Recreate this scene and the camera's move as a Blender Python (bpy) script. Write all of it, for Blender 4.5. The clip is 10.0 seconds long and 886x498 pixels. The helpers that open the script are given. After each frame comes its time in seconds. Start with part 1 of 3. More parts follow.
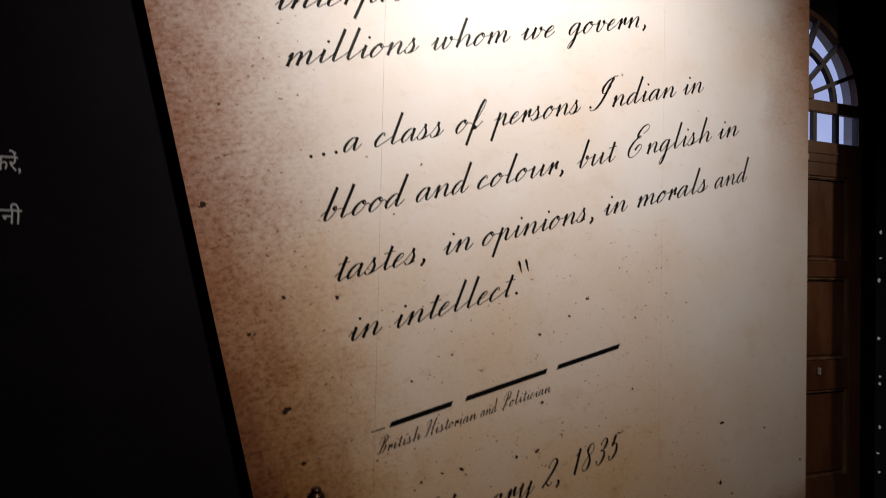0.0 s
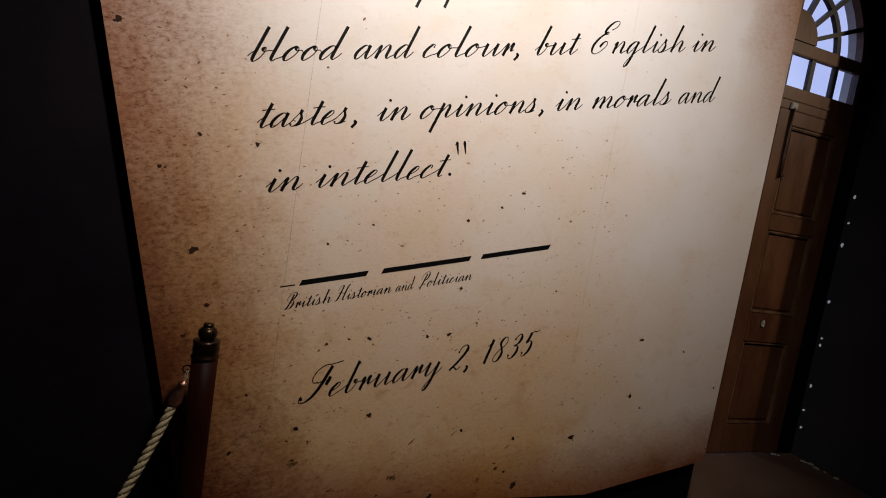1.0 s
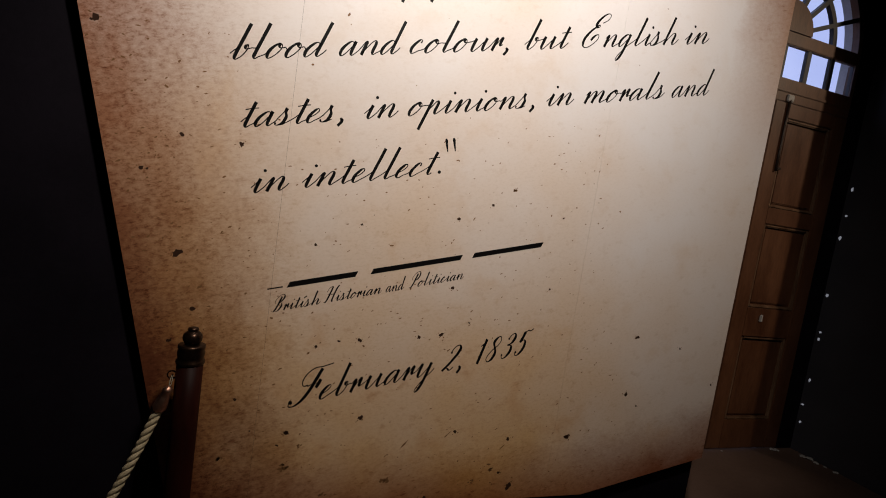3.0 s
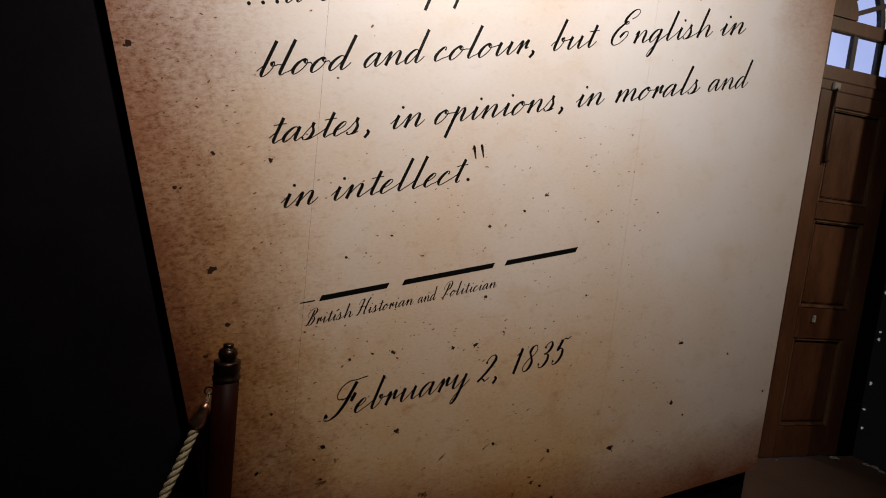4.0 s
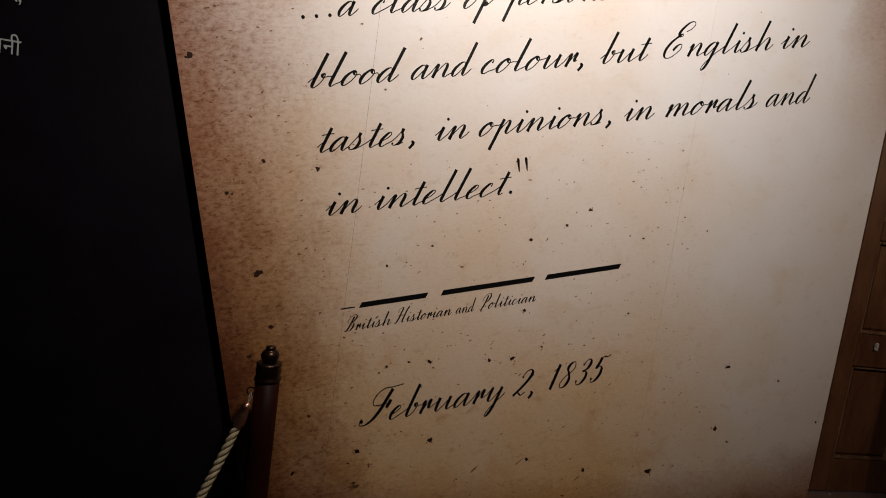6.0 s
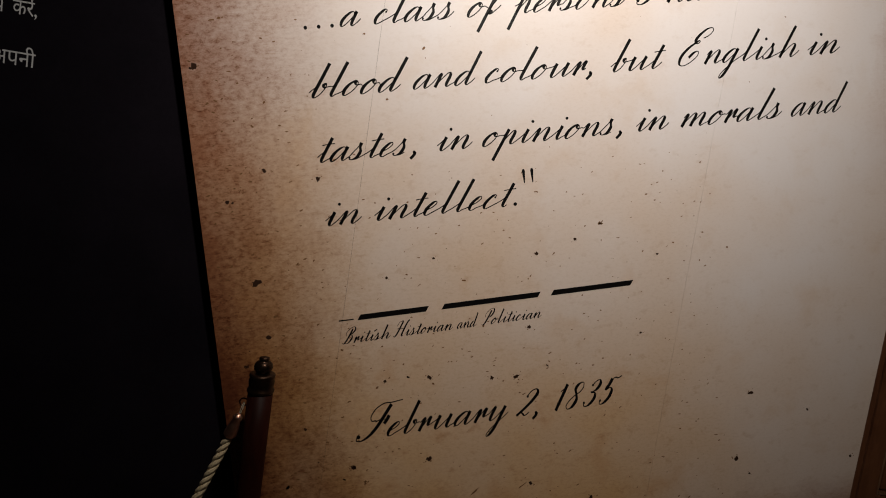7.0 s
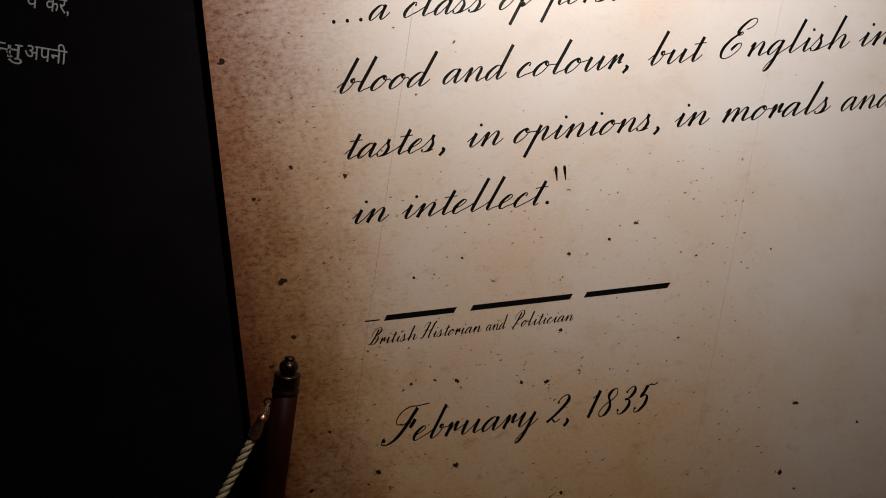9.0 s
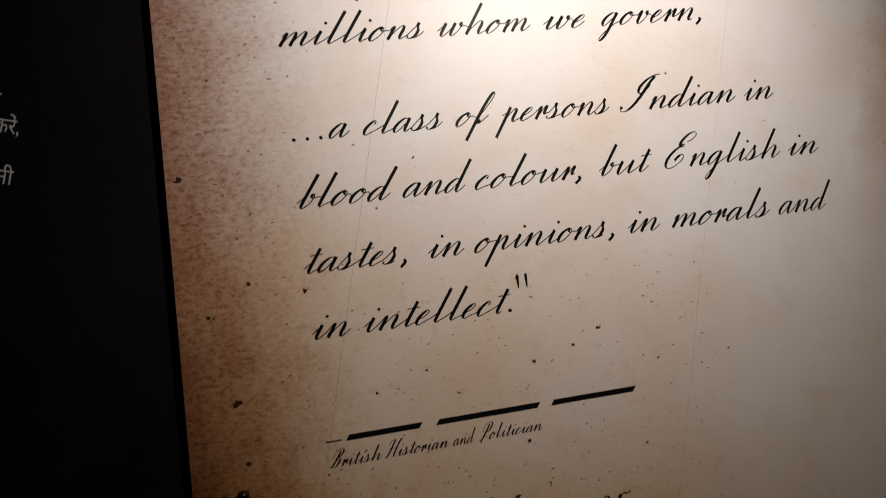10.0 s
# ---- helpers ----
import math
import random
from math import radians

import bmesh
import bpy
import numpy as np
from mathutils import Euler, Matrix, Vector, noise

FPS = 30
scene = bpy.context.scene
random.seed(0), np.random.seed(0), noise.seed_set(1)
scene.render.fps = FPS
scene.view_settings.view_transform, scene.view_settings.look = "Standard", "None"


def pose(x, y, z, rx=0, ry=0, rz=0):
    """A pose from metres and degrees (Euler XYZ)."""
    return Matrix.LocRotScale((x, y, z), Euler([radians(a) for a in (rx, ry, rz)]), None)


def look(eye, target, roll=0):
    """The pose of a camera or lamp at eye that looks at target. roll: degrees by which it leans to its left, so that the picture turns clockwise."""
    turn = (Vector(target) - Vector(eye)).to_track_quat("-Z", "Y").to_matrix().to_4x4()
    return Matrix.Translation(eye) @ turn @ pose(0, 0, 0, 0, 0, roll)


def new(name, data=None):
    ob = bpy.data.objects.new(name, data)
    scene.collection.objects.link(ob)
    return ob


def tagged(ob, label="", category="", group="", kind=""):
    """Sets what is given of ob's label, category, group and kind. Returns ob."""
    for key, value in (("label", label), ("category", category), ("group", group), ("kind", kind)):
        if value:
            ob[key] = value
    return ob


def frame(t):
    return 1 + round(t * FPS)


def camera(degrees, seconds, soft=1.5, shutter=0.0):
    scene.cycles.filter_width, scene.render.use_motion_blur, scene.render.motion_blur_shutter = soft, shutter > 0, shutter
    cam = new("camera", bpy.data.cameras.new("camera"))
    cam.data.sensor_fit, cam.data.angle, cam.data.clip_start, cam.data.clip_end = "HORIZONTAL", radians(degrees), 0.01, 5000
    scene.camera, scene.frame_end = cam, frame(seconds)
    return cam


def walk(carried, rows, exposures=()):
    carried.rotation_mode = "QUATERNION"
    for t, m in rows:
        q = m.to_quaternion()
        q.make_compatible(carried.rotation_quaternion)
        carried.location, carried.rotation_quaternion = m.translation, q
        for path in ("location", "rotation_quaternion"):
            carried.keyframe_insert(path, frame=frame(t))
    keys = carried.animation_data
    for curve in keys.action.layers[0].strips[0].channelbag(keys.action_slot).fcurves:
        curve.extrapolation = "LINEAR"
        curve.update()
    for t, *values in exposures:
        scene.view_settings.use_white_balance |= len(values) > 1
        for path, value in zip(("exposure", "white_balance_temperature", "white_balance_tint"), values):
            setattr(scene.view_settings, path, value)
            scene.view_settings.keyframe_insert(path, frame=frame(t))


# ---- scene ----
cam = camera(81.6, 10.0, soft=1.0, shutter=0.2)
ROWS = [
    (0, -0.15, -1.6254, 1.5297, 91.14, -1.282, -18.236),
    (0.5, -0.0251, -1.6702, 1.3471, 86.85, -6.721, -18.584),
    (1, 0.1003, -1.6709, 1.3223, 84.708, -9.085, -18.21),
    (1.5, 0.1311, -1.6787, 1.3235, 84.116, -9.206, -18.326),
    (2, 0.1126, -1.6777, 1.3248, 84.068, -9.3, -18.887),
    (3.5, 0.1499, -1.6371, 1.3347, 84.57, -7.121, -17.246),
    (4, 0.1523, -1.6277, 1.3359, 84.729, -6.148, -14.783),
    (4.5, 0.1448, -1.6202, 1.3343, 84.701, -5.953, -12.72),
    (5, 0.1021, -1.6324, 1.348, 84.331, -6.349, -12.082),
    (5.5, 0.1064, -1.6352, 1.3552, 84.195, -7.148, -11.544),
    (7, 0.2587, -1.6033, 1.3691, 85.508, -8.351, -6.176),
    (7.5, 0.2268, -1.5899, 1.3506, 85.266, -8.321, -5.3),
    (8, 0.2221, -1.5627, 1.3433, 85.273, -8.29, -4.392),
    (8.5, 0.2291, -1.5552, 1.3417, 85.377, -8.47, -3.718),
    (9, 0.2406, -1.5565, 1.3471, 85.629, -8.589, -3.837),
    (9.5, 0.2323, -1.5392, 1.4058, 87.987, -8.598, -5.611),
    (10, 0.2275, -1.5402, 1.4924, 93.138, -7.126, -7.833),
]
walk(cam, [(t, pose(x, y, z, rx, ry, rz)) for t, x, y, z, rx, ry, rz in ROWS],
     [(0, -0.15), (0.5, -0.05), (1, 0.2), (2.2, 0.24), (4.5, 0.08), (5.5, 0.12), (7, -0.10), (8.5, -0.08), (9.2, -0.08), (10, -0.38)])

# ---- world and lights ----
world = bpy.data.worlds.new("sky")
scene.world = world
world.use_nodes = True
wn = world.node_tree.nodes
sky = wn.new("ShaderNodeTexSky")
sky.sky_type, sky.sun_disc = "NISHITA", False
sky.sun_elevation, sky.sun_rotation = radians(35), radians(200)
sky.air_density, sky.dust_density = 1.0, 3.0
world.node_tree.links.new(sky.outputs[0], wn["Background"].inputs[0])
wn["Background"].inputs[1].default_value = 0.12


def spot(name, eye, target, watts, degrees, blend, size, colour):
    data = bpy.data.lights.new(name, "SPOT")
    data.energy, data.spot_size, data.spot_blend = watts, radians(degrees), blend
    data.shadow_soft_size, data.color = size, colour
    ob = new(name, data)
    ob.matrix_world = look(eye, target)
    return ob


spot("panel_spotlight", (0.67, -1.37, 2.98), (0.62, 0.0, 2.25), 216, 118.8, 1.0, 0.08, (1.0, 0.92, 0.82))
spot("door_spotlight", (4.46, -1.72, 3.2), (3.0, 0.68, 1.85), 94, 62, 0.9, 0.03, (1.0, 0.78, 0.55))
sun_data = bpy.data.lights.new("sun", "SUN")
sun_data.energy, sun_data.angle, sun_data.color = 2.5, radians(0.5), (1.0, 0.95, 0.88)
sun = new("sun", sun_data)
sun.matrix_world = look((0, -4, 4), (0, 0, 0))

# ---- materials ----


def material(name):
    m = bpy.data.materials.new(name)
    m.use_nodes = True
    return m, m.node_tree.nodes, m.node_tree.links, m.node_tree.nodes["Principled BSDF"]


def maths(n, l, op, a, b=None, c=None, clamp=False):
    node = n.new("ShaderNodeMath")
    node.operation, node.use_clamp = op, clamp
    for i, v in enumerate((a, b, c)):
        if v is None:
            continue
        if isinstance(v, (int, float)):
            node.inputs[i].default_value = v
        else:
            l.new(v, node.inputs[i])
    return node.outputs[0]


def noise_of(n, l, vec, scale, detail=4, rough=0.55, stretch=None):
    if stretch:
        mp = n.new("ShaderNodeMapping")
        mp.inputs["Scale"].default_value = stretch
        l.new(vec, mp.inputs[0])
        vec = mp.outputs[0]
    t = n.new("ShaderNodeTexNoise")
    t.inputs["Scale"].default_value, t.inputs["Detail"].default_value, t.inputs["Roughness"].default_value = scale, detail, rough
    l.new(vec, t.inputs["Vector"])
    return t.outputs["Fac"]


def ramp(n, l, fac, *stops):
    r = n.new("ShaderNodeValToRGB")
    e = r.color_ramp.elements
    while len(e) < len(stops):
        e.new(0.5)
    for el, (p, c) in zip(e, stops):
        el.position, el.color = p, (*c, 1)
    l.new(fac, r.inputs[0])
    return r.outputs[0]


def mix(n, l, fac, a, b, kind="MIX"):
    m = n.new("ShaderNodeMix")
    m.data_type, m.blend_type = "RGBA", kind
    for sock, v in ((m.inputs[0], fac), (m.inputs[6], a), (m.inputs[7], b)):
        if isinstance(v, (int, float)):
            sock.default_value = v
        elif isinstance(v, tuple):
            sock.default_value = (*v, 1)
        else:
            l.new(v, sock)
    return m.outputs[2]


def bump(n, l, b, height, strength, distance):
    k = n.new("ShaderNodeBump")
    k.inputs["Strength"].default_value, k.inputs["Distance"].default_value = strength, distance
    l.new(height, k.inputs["Height"])
    l.new(k.outputs[0], b.inputs["Normal"])


def surface(name, dark, light, rough=0.6, scale=12.0, stretch=None, metal=0.0, relief=0.2, fine=90.0, spec=0.5):
    """Two-scale mottled surface."""
    m, n, l, b = material(name)
    co = n.new("ShaderNodeTexCoord").outputs["Object"]
    big, small = noise_of(n, l, co, scale, 5, 0.6, stretch), noise_of(n, l, co, fine, 3, 0.6, stretch)
    both = maths(n, l, "ADD", maths(n, l, "MULTIPLY", big, 0.7), maths(n, l, "MULTIPLY", small, 0.3))
    l.new(ramp(n, l, both, (0.32, dark), (0.68, light)), b.inputs["Base Color"])
    b.inputs["Metallic"].default_value, b.inputs["Specular IOR Level"].default_value = metal, spec
    l.new(maths(n, l, "MULTIPLY_ADD", big, 0.25, rough - 0.12, True), b.inputs["Roughness"])
    bump(n, l, b, both, relief, 0.004)
    return m


def parchment_material():
    """Satin print of an old parchment: cream middle, scorched mottled rims, fibres along the writing."""
    m, n, l, b = material("parchment_print")
    co = n.new("ShaderNodeTexCoord").outputs["Object"]
    sep = n.new("ShaderNodeSeparateXYZ")
    l.new(co, sep.inputs[0])
    x, z = sep.outputs[0], sep.outputs[2]
    blotch = noise_of(n, l, co, 5.5, 6, 0.62)
    cloud = noise_of(n, l, co, 1.7, 3, 0.5)
    fibre = noise_of(n, l, co, 62, 8, 0.80, (0.72, 1, 1.25))
    streak = noise_of(n, l, co, 46, 4, 0.6, (0.50, 1, 1.5))
    grit = noise_of(n, l, co, 110, 5, 0.7, (0.7, 1, 1.3))
    wob = maths(n, l, "MULTIPLY", maths(n, l, "SUBTRACT", blotch, 0.5), 0.40)
    wob = maths(n, l, "ADD", wob, maths(n, l, "MULTIPLY", maths(n, l, "SUBTRACT", fibre, 0.5), 0.26))
    left = maths(n, l, "MULTIPLY_ADD", z, -0.0264, maths(n, l, "ADD", x, 0.369))
    left = maths(n, l, "MULTIPLY", maths(n, l, "ADD", left, wob), 1 / 0.50)
    # the foot is cut level on one side and follows the tilt on the other
    low = maths(n, l, "MINIMUM", maths(n, l, "ADD", z, 1.745), maths(n, l, "ADD", maths(n, l, "MULTIPLY_ADD", x, 0.2586, z), 1.50))
    low = maths(n, l, "MULTIPLY", maths(n, l, "ADD", low, maths(n, l, "MULTIPLY", wob, 0.55)), 1 / 0.28)
    right = maths(n, l, "SUBTRACT", 2.05, maths(n, l, "SUBTRACT", maths(n, l, "MULTIPLY", x, 0.968), maths(n, l, "MULTIPLY", z, 0.25)))
    right = maths(n, l, "MULTIPLY", maths(n, l, "ADD", right, maths(n, l, "MULTIPLY", wob, 0.6)), 1 / 0.27)
    # rims scorch hardest along the left edge and the foot
    burn = maths(n, l, "POWER", maths(n, l, "SUBTRACT", 1.0, left, None, True), 1.5)
    burn_low = maths(n, l, "MULTIPLY", maths(n, l, "SUBTRACT", 1.0, low, None, True), 0.95)
    burn_r = maths(n, l, "MULTIPLY", maths(n, l, "SUBTRACT", 1.0, right, None, True), maths(n, l, "MULTIPLY_ADD", z, 1.5, 0.78, True))
    both = maths(n, l, "SUBTRACT", 1.0, maths(n, l, "MULTIPLY", maths(n, l, "SUBTRACT", 1.0, burn), maths(n, l, "SUBTRACT", 1.0, burn_low)))
    edge = maths(n, l, "MAXIMUM", both, burn_r)
    # the print yellows towards its left side and foot, broadly, then scorches at the rim
    age = maths(n, l, "MULTIPLY", maths(n, l, "SUBTRACT", 1.0, maths(n, l, "MULTIPLY", left, 0.42), None, True), maths(n, l, "MULTIPLY_ADD", z, -0.7, 0.40, True))
    age_low = maths(n, l, "MULTIPLY", maths(n, l, "SUBTRACT", 0.98, maths(n, l, "MULTIPLY", low, 0.155), None, True), maths(n, l, "MULTIPLY_ADD", x, -0.65, 1.5, True))
    age = maths(n, l, "MAXIMUM", age, age_low)
    age = maths(n, l, "ADD", age, maths(n, l, "MULTIPLY", maths(n, l, "SUBTRACT", cloud, 0.5), 0.9), None, True)
    tone = mix(n, l, age, (0.63, 0.585, 0.585), (0.54, 0.305, 0.105))
    tone = mix(n, l, maths(n, l, "MULTIPLY", burn, 0.86, None, True), tone, (0.25, 0.088, 0.037))
    tone = mix(n, l, burn_low, tone, (0.20, 0.055, 0.019))
    tone = mix(n, l, burn_r, tone, (0.33, 0.150, 0.080))
    # lower left goes darker still: scorch plus the lamp's fall-off, painted in
    deep = maths(n, l, "MULTIPLY", maths(n, l, "POWER", burn, 1.2), maths(n, l, "MULTIPLY_ADD", z, -1.0, -0.15, True))
    tone = mix(n, l, maths(n, l, "MULTIPLY", deep, 1.3, None, True), tone, (0.085, 0.022, 0.008))
    mott = ramp(n, l, fibre, (0.36, (0.46, 0.29, 0.19)), (0.48, (0.90, 0.84, 0.78)), (0.62, (1.10, 1.10, 1.08)))
    tone = mix(n, l, maths(n, l, "MULTIPLY_ADD", burn, 0.95, maths(n, l, "MULTIPLY_ADD", edge, 0.22, maths(n, l, "MULTIPLY", age, 0.18)), True), tone, mott, "MULTIPLY")
    dash = ramp(n, l, streak, (0.61, (1, 1, 1)), (0.67, (0.56, 0.38, 0.25)))
    tone = mix(n, l, maths(n, l, "MULTIPLY_ADD", age, 0.45, maths(n, l, "SUBTRACT", edge, 0.2), True), tone, dash, "MULTIPLY")
    stain = ramp(n, l, blotch, (0.56, (1, 1, 1)), (0.70, (0.84, 0.68, 0.50)))
    tone = mix(n, l, maths(n, l, "MULTIPLY_ADD", age, 0.6, 0.2, True), tone, stain, "MULTIPLY")
    smudge = ramp(n, l, noise_of(n, l, co, 21, 6, 0.66, (0.8, 1, 1.15)), (0.56, (1, 1, 1)), (0.70, (0.66, 0.52, 0.38)))
    tone = mix(n, l, maths(n, l, "MULTIPLY_ADD", age, 0.6, 0.15, True), tone, smudge, "MULTIPLY")
    speck = ramp(n, l, grit, (0.30, (0.62, 0.52, 0.40)), (0.50, (1, 1, 1)))
    tone = mix(n, l, maths(n, l, "MULTIPLY_ADD", age, 0.45, 0.08, True), tone, speck, "MULTIPLY")
    l.new(tone, b.inputs["Base Color"])
    b.inputs["Roughness"].default_value = 0.52
    b.inputs["Specular IOR Level"].default_value = 0.35
    bump(n, l, b, noise_of(n, l, co, 9, 2), 0.03, 0.004)
    return m


def plain(name, colour, rough, metal=0.0, spec=0.5):
    m, n, l, b = material(name)
    b.inputs["Base Color"].default_value = (*colour, 1)
    b.inputs["Roughness"].default_value, b.inputs["Metallic"].default_value = rough, metal
    b.inputs["Specular IOR Level"].default_value = spec
    return m


PARCHMENT = parchment_material()
INK = plain("black_ink", (0.004, 0.0035, 0.0035), 0.46, 0.0, 0.09)
FLECK = plain("brown_fleck", (0.030, 0.013, 0.007), 0.6, 0.0, 0.15)
FADED = plain("pale_brown_fleck", (0.16, 0.075, 0.030), 0.5, 0.0, 0.2)
BLACK = surface("black_paint", (0.0032, 0.0023, 0.0039), (0.0066, 0.0048, 0.0078), 0.65, 3.0, relief=0.08, spec=0.08)
BOARD_EDGE = surface("board_edge", (0.02, 0.015, 0.012), (0.05, 0.035, 0.025), 0.7)
WHITE_INK = plain("grey_lettering", (0.44, 0.44, 0.45), 0.5)
FLOOR = surface("worn_floor", (0.080, 0.045, 0.033), (0.150, 0.090, 0.068), 0.6, 2.2, relief=0.15, fine=45)
BAR_PAINT = surface("dark_bar_paint", (0.018, 0.02, 0.03), (0.04, 0.042, 0.055), 0.5, 20.0)
DOOR_WOOD = surface("brown_door_paint", (0.055, 0.018, 0.008), (0.150, 0.062, 0.029), 0.42, 7.0, (1, 1, 0.25), relief=0.25)
POST_WOOD = surface("red_mahogany", (0.008, 0.0016, 0.0009), (0.024, 0.0046, 0.0022), 0.55, 9.0, (1, 1, 0.2), relief=0.04, spec=0.06)
SIDE_PAINT = surface("dark_grey_paint", (0.030, 0.029, 0.038), (0.046, 0.044, 0.055), 0.6, 4.0, relief=0.1)
# beads paler than the door: wear and caught highlights put into one colour
MOULDING = surface("worn_highlit_varnish", (0.065, 0.028, 0.014), (0.20, 0.115, 0.068), 0.36, 14.0, (1, 1, 0.3), relief=0.3)
BRASS = surface("aged_brass", (0.016, 0.008, 0.005), (0.052, 0.027, 0.016), 0.34, 40.0, metal=0.9, relief=0.1)
COPPER = surface("copper_ferrule", (0.40, 0.19, 0.13), (0.66, 0.38, 0.27), 0.36, 30.0, metal=1.0, relief=0.05)
ROPE = surface("cotton_rope", (0.32, 0.24, 0.13), (0.52, 0.43, 0.28), 0.85, 60.0, relief=0.5, fine=400)
CORD = surface("dull_cord", (0.10, 0.085, 0.06), (0.2, 0.17, 0.12), 0.8, 60.0)
IRON = surface("dark_iron", (0.02, 0.012, 0.01), (0.05, 0.03, 0.022), 0.45, 20.0, metal=0.5)
CHIP = surface("pale_plaster", (0.28, 0.26, 0.25), (0.5, 0.48, 0.47), 0.8, 60.0)
REVEAL = surface("pale_limewash", (0.45, 0.46, 0.5), (0.62, 0.63, 0.68), 0.85, 6.0)


def glass_material():
    m, n, l, b = material("window_glass")
    b.inputs["Base Color"].default_value = (0.95, 0.97, 1, 1)
    b.inputs["Roughness"].default_value = 0.02
    b.inputs["Transmission Weight"].default_value = 1.0
    b.inputs["IOR"].default_value = 1.02
    return m


GLASS = glass_material()
# added glow for the pale spots on the side board, which no lamp reaches
RIM_GLOW, n, l, b = material("rim_glow")
day = n.new("ShaderNodeEmission")
day.inputs[0].default_value, day.inputs[1].default_value = (0.62, 0.64, 0.74, 1), 0.24
l.new(day.outputs[0], n["Material Output"].inputs[0])

# ---- mesh helpers ----


def part(name, bm, mat, parent=None, label="", smooth=False):
    mesh = bpy.data.meshes.new(name)
    bmesh.ops.recalc_face_normals(bm, faces=bm.faces)
    bm.to_mesh(mesh)
    bm.free()
    if smooth:
        mesh.shade_smooth()
    mesh.materials.append(mat)
    ob = new(name, mesh)
    ob.parent = parent
    if label:
        tagged(ob, label)
    return ob


def thing(name, label, category, m=None, group="", kind=""):
    ob = new(name)
    ob.empty_display_size = 0.1
    if m is not None:
        ob.matrix_world = m
    return tagged(ob, label, category, group, kind)


def box(x0, x1, y0, y1, z0, z1, bevel=0.0, bm=None):
    bm = bm or bmesh.new()
    vs = [bm.verts.new((x, y, z)) for x in (x0, x1) for y in (y0, y1) for z in (z0, z1)]
    fs = [bm.faces.new([vs[i] for i in q]) for q in ((0, 1, 3, 2), (4, 6, 7, 5), (0, 4, 5, 1), (2, 3, 7, 6), (0, 2, 6, 4), (1, 5, 7, 3))]
    if bevel:
        edges = list({e for f in fs for e in f.edges})
        bmesh.ops.bevel(bm, geom=edges, offset=bevel, segments=2, affect="EDGES")
    return bm


def slab(points, y0, y1, bm=None):
    """A flat plate: an outline in x and z, from depth y0 to y1."""
    bm = bm or bmesh.new()
    a = [bm.verts.new((x, y0, z)) for x, z in points]
    c = [bm.verts.new((x, y1, z)) for x, z in points]
    bm.faces.new(a)
    bm.faces.new(c[::-1])
    for i in range(len(a)):
        j = (i + 1) % len(a)
        bm.faces.new((a[i], c[i], c[j], a[j]))
    return bm


def ring_slab(r0, r1, a0, a1, cx, cz, y0, y1, steps=32):
    """An arched bar between two radii."""
    bm = bmesh.new()
    rows = []
    for i in range(steps + 1):
        a = radians(a0 + (a1 - a0) * i / steps)
        c, s = math.cos(a), math.sin(a)
        rows.append([bm.verts.new((cx + r * c, y, cz + r * s)) for r, y in ((r0, y0), (r1, y0), (r1, y1), (r0, y1))])
    for p, q in zip(rows, rows[1:]):
        for k in range(4):
            bm.faces.new((p[k], p[(k + 1) % 4], q[(k + 1) % 4], q[k]))
    bm.faces.new(rows[0])
    bm.faces.new(rows[-1][::-1])
    return bm


def lathe(profile, steps=32):
    """A turned solid about z, from (radius, height) pairs."""
    bm = bmesh.new()
    rings = [[bm.verts.new((r * math.cos(2 * math.pi * i / steps), r * math.sin(2 * math.pi * i / steps), h)) for i in range(steps)] for r, h in profile]
    for p, q in zip(rings, rings[1:]):
        for i in range(steps):
            j = (i + 1) % steps
            bm.faces.new((p[i], p[j], q[j], q[i]))
    bm.faces.new(rings[0][::-1])
    bm.faces.new(rings[-1])
    return bm


def tube(path, radius, steps=8, bm=None):
    """A round cord along a list of points; radius may be a list."""
    bm = bm or bmesh.new()
    rings = []
    side = Vector((0, 1, 0))
    for i, p in enumerate(path):
        d = (path[min(i + 1, len(path) - 1)] - path[max(i - 1, 0)]).normalized()
        side = (side - d * side.dot(d)).normalized()
        up = d.cross(side)
        r = radius[i] if isinstance(radius, list) else radius
        rings.append([bm.verts.new(p + r * (side * math.cos(2 * math.pi * k / steps) + up * math.sin(2 * math.pi * k / steps))) for k in range(steps)])
    for p, q in zip(rings, rings[1:]):
        for k in range(steps):
            j = (k + 1) % steps
            bm.faces.new((p[k], p[j], q[j], q[k]))
    bm.faces.new(rings[0][::-1])
    bm.faces.new(rings[-1])
    return bm


# ---- structure ----
WALL_Y, END_X = 0.04, 2.05
tagged(part("floor", box(-4, 6.5, -5, 0.83, -0.1, 0), FLOOR), "worn grey-brown floor in near darkness", "floor", kind="structure")
# ceiling and west, east, south walls: unseen, added to keep sky light out
tagged(part("ceiling", box(-4, 6.5, -5, 0.83, 3.7, 3.8), BLACK), "unseen black ceiling shutting out the sky", "ceiling", kind="structure")
tagged(part("wall_partition", box(-4, END_X, WALL_Y, 0.22, 0, 3.7, 0.002), BLACK), "matt black exhibition partition wall", "wall", kind="structure")
tagged(part("wall_west", box(-4.1, -4, -5, 0.83, 0, 3.7), BLACK), "unseen black side wall shutting out the sky", "wall", kind="structure")
tagged(part("wall_east", box(6.5, 6.6, -5, 0.83, 0, 3.7), BLACK), "unseen black side wall shutting out the sky", "wall", kind="structure")
tagged(part("wall_south", box(-4, 6.5, -5.1, -5, 0, 3.7), BLACK), "unseen black rear wall shutting out the sky", "wall", kind="structure")

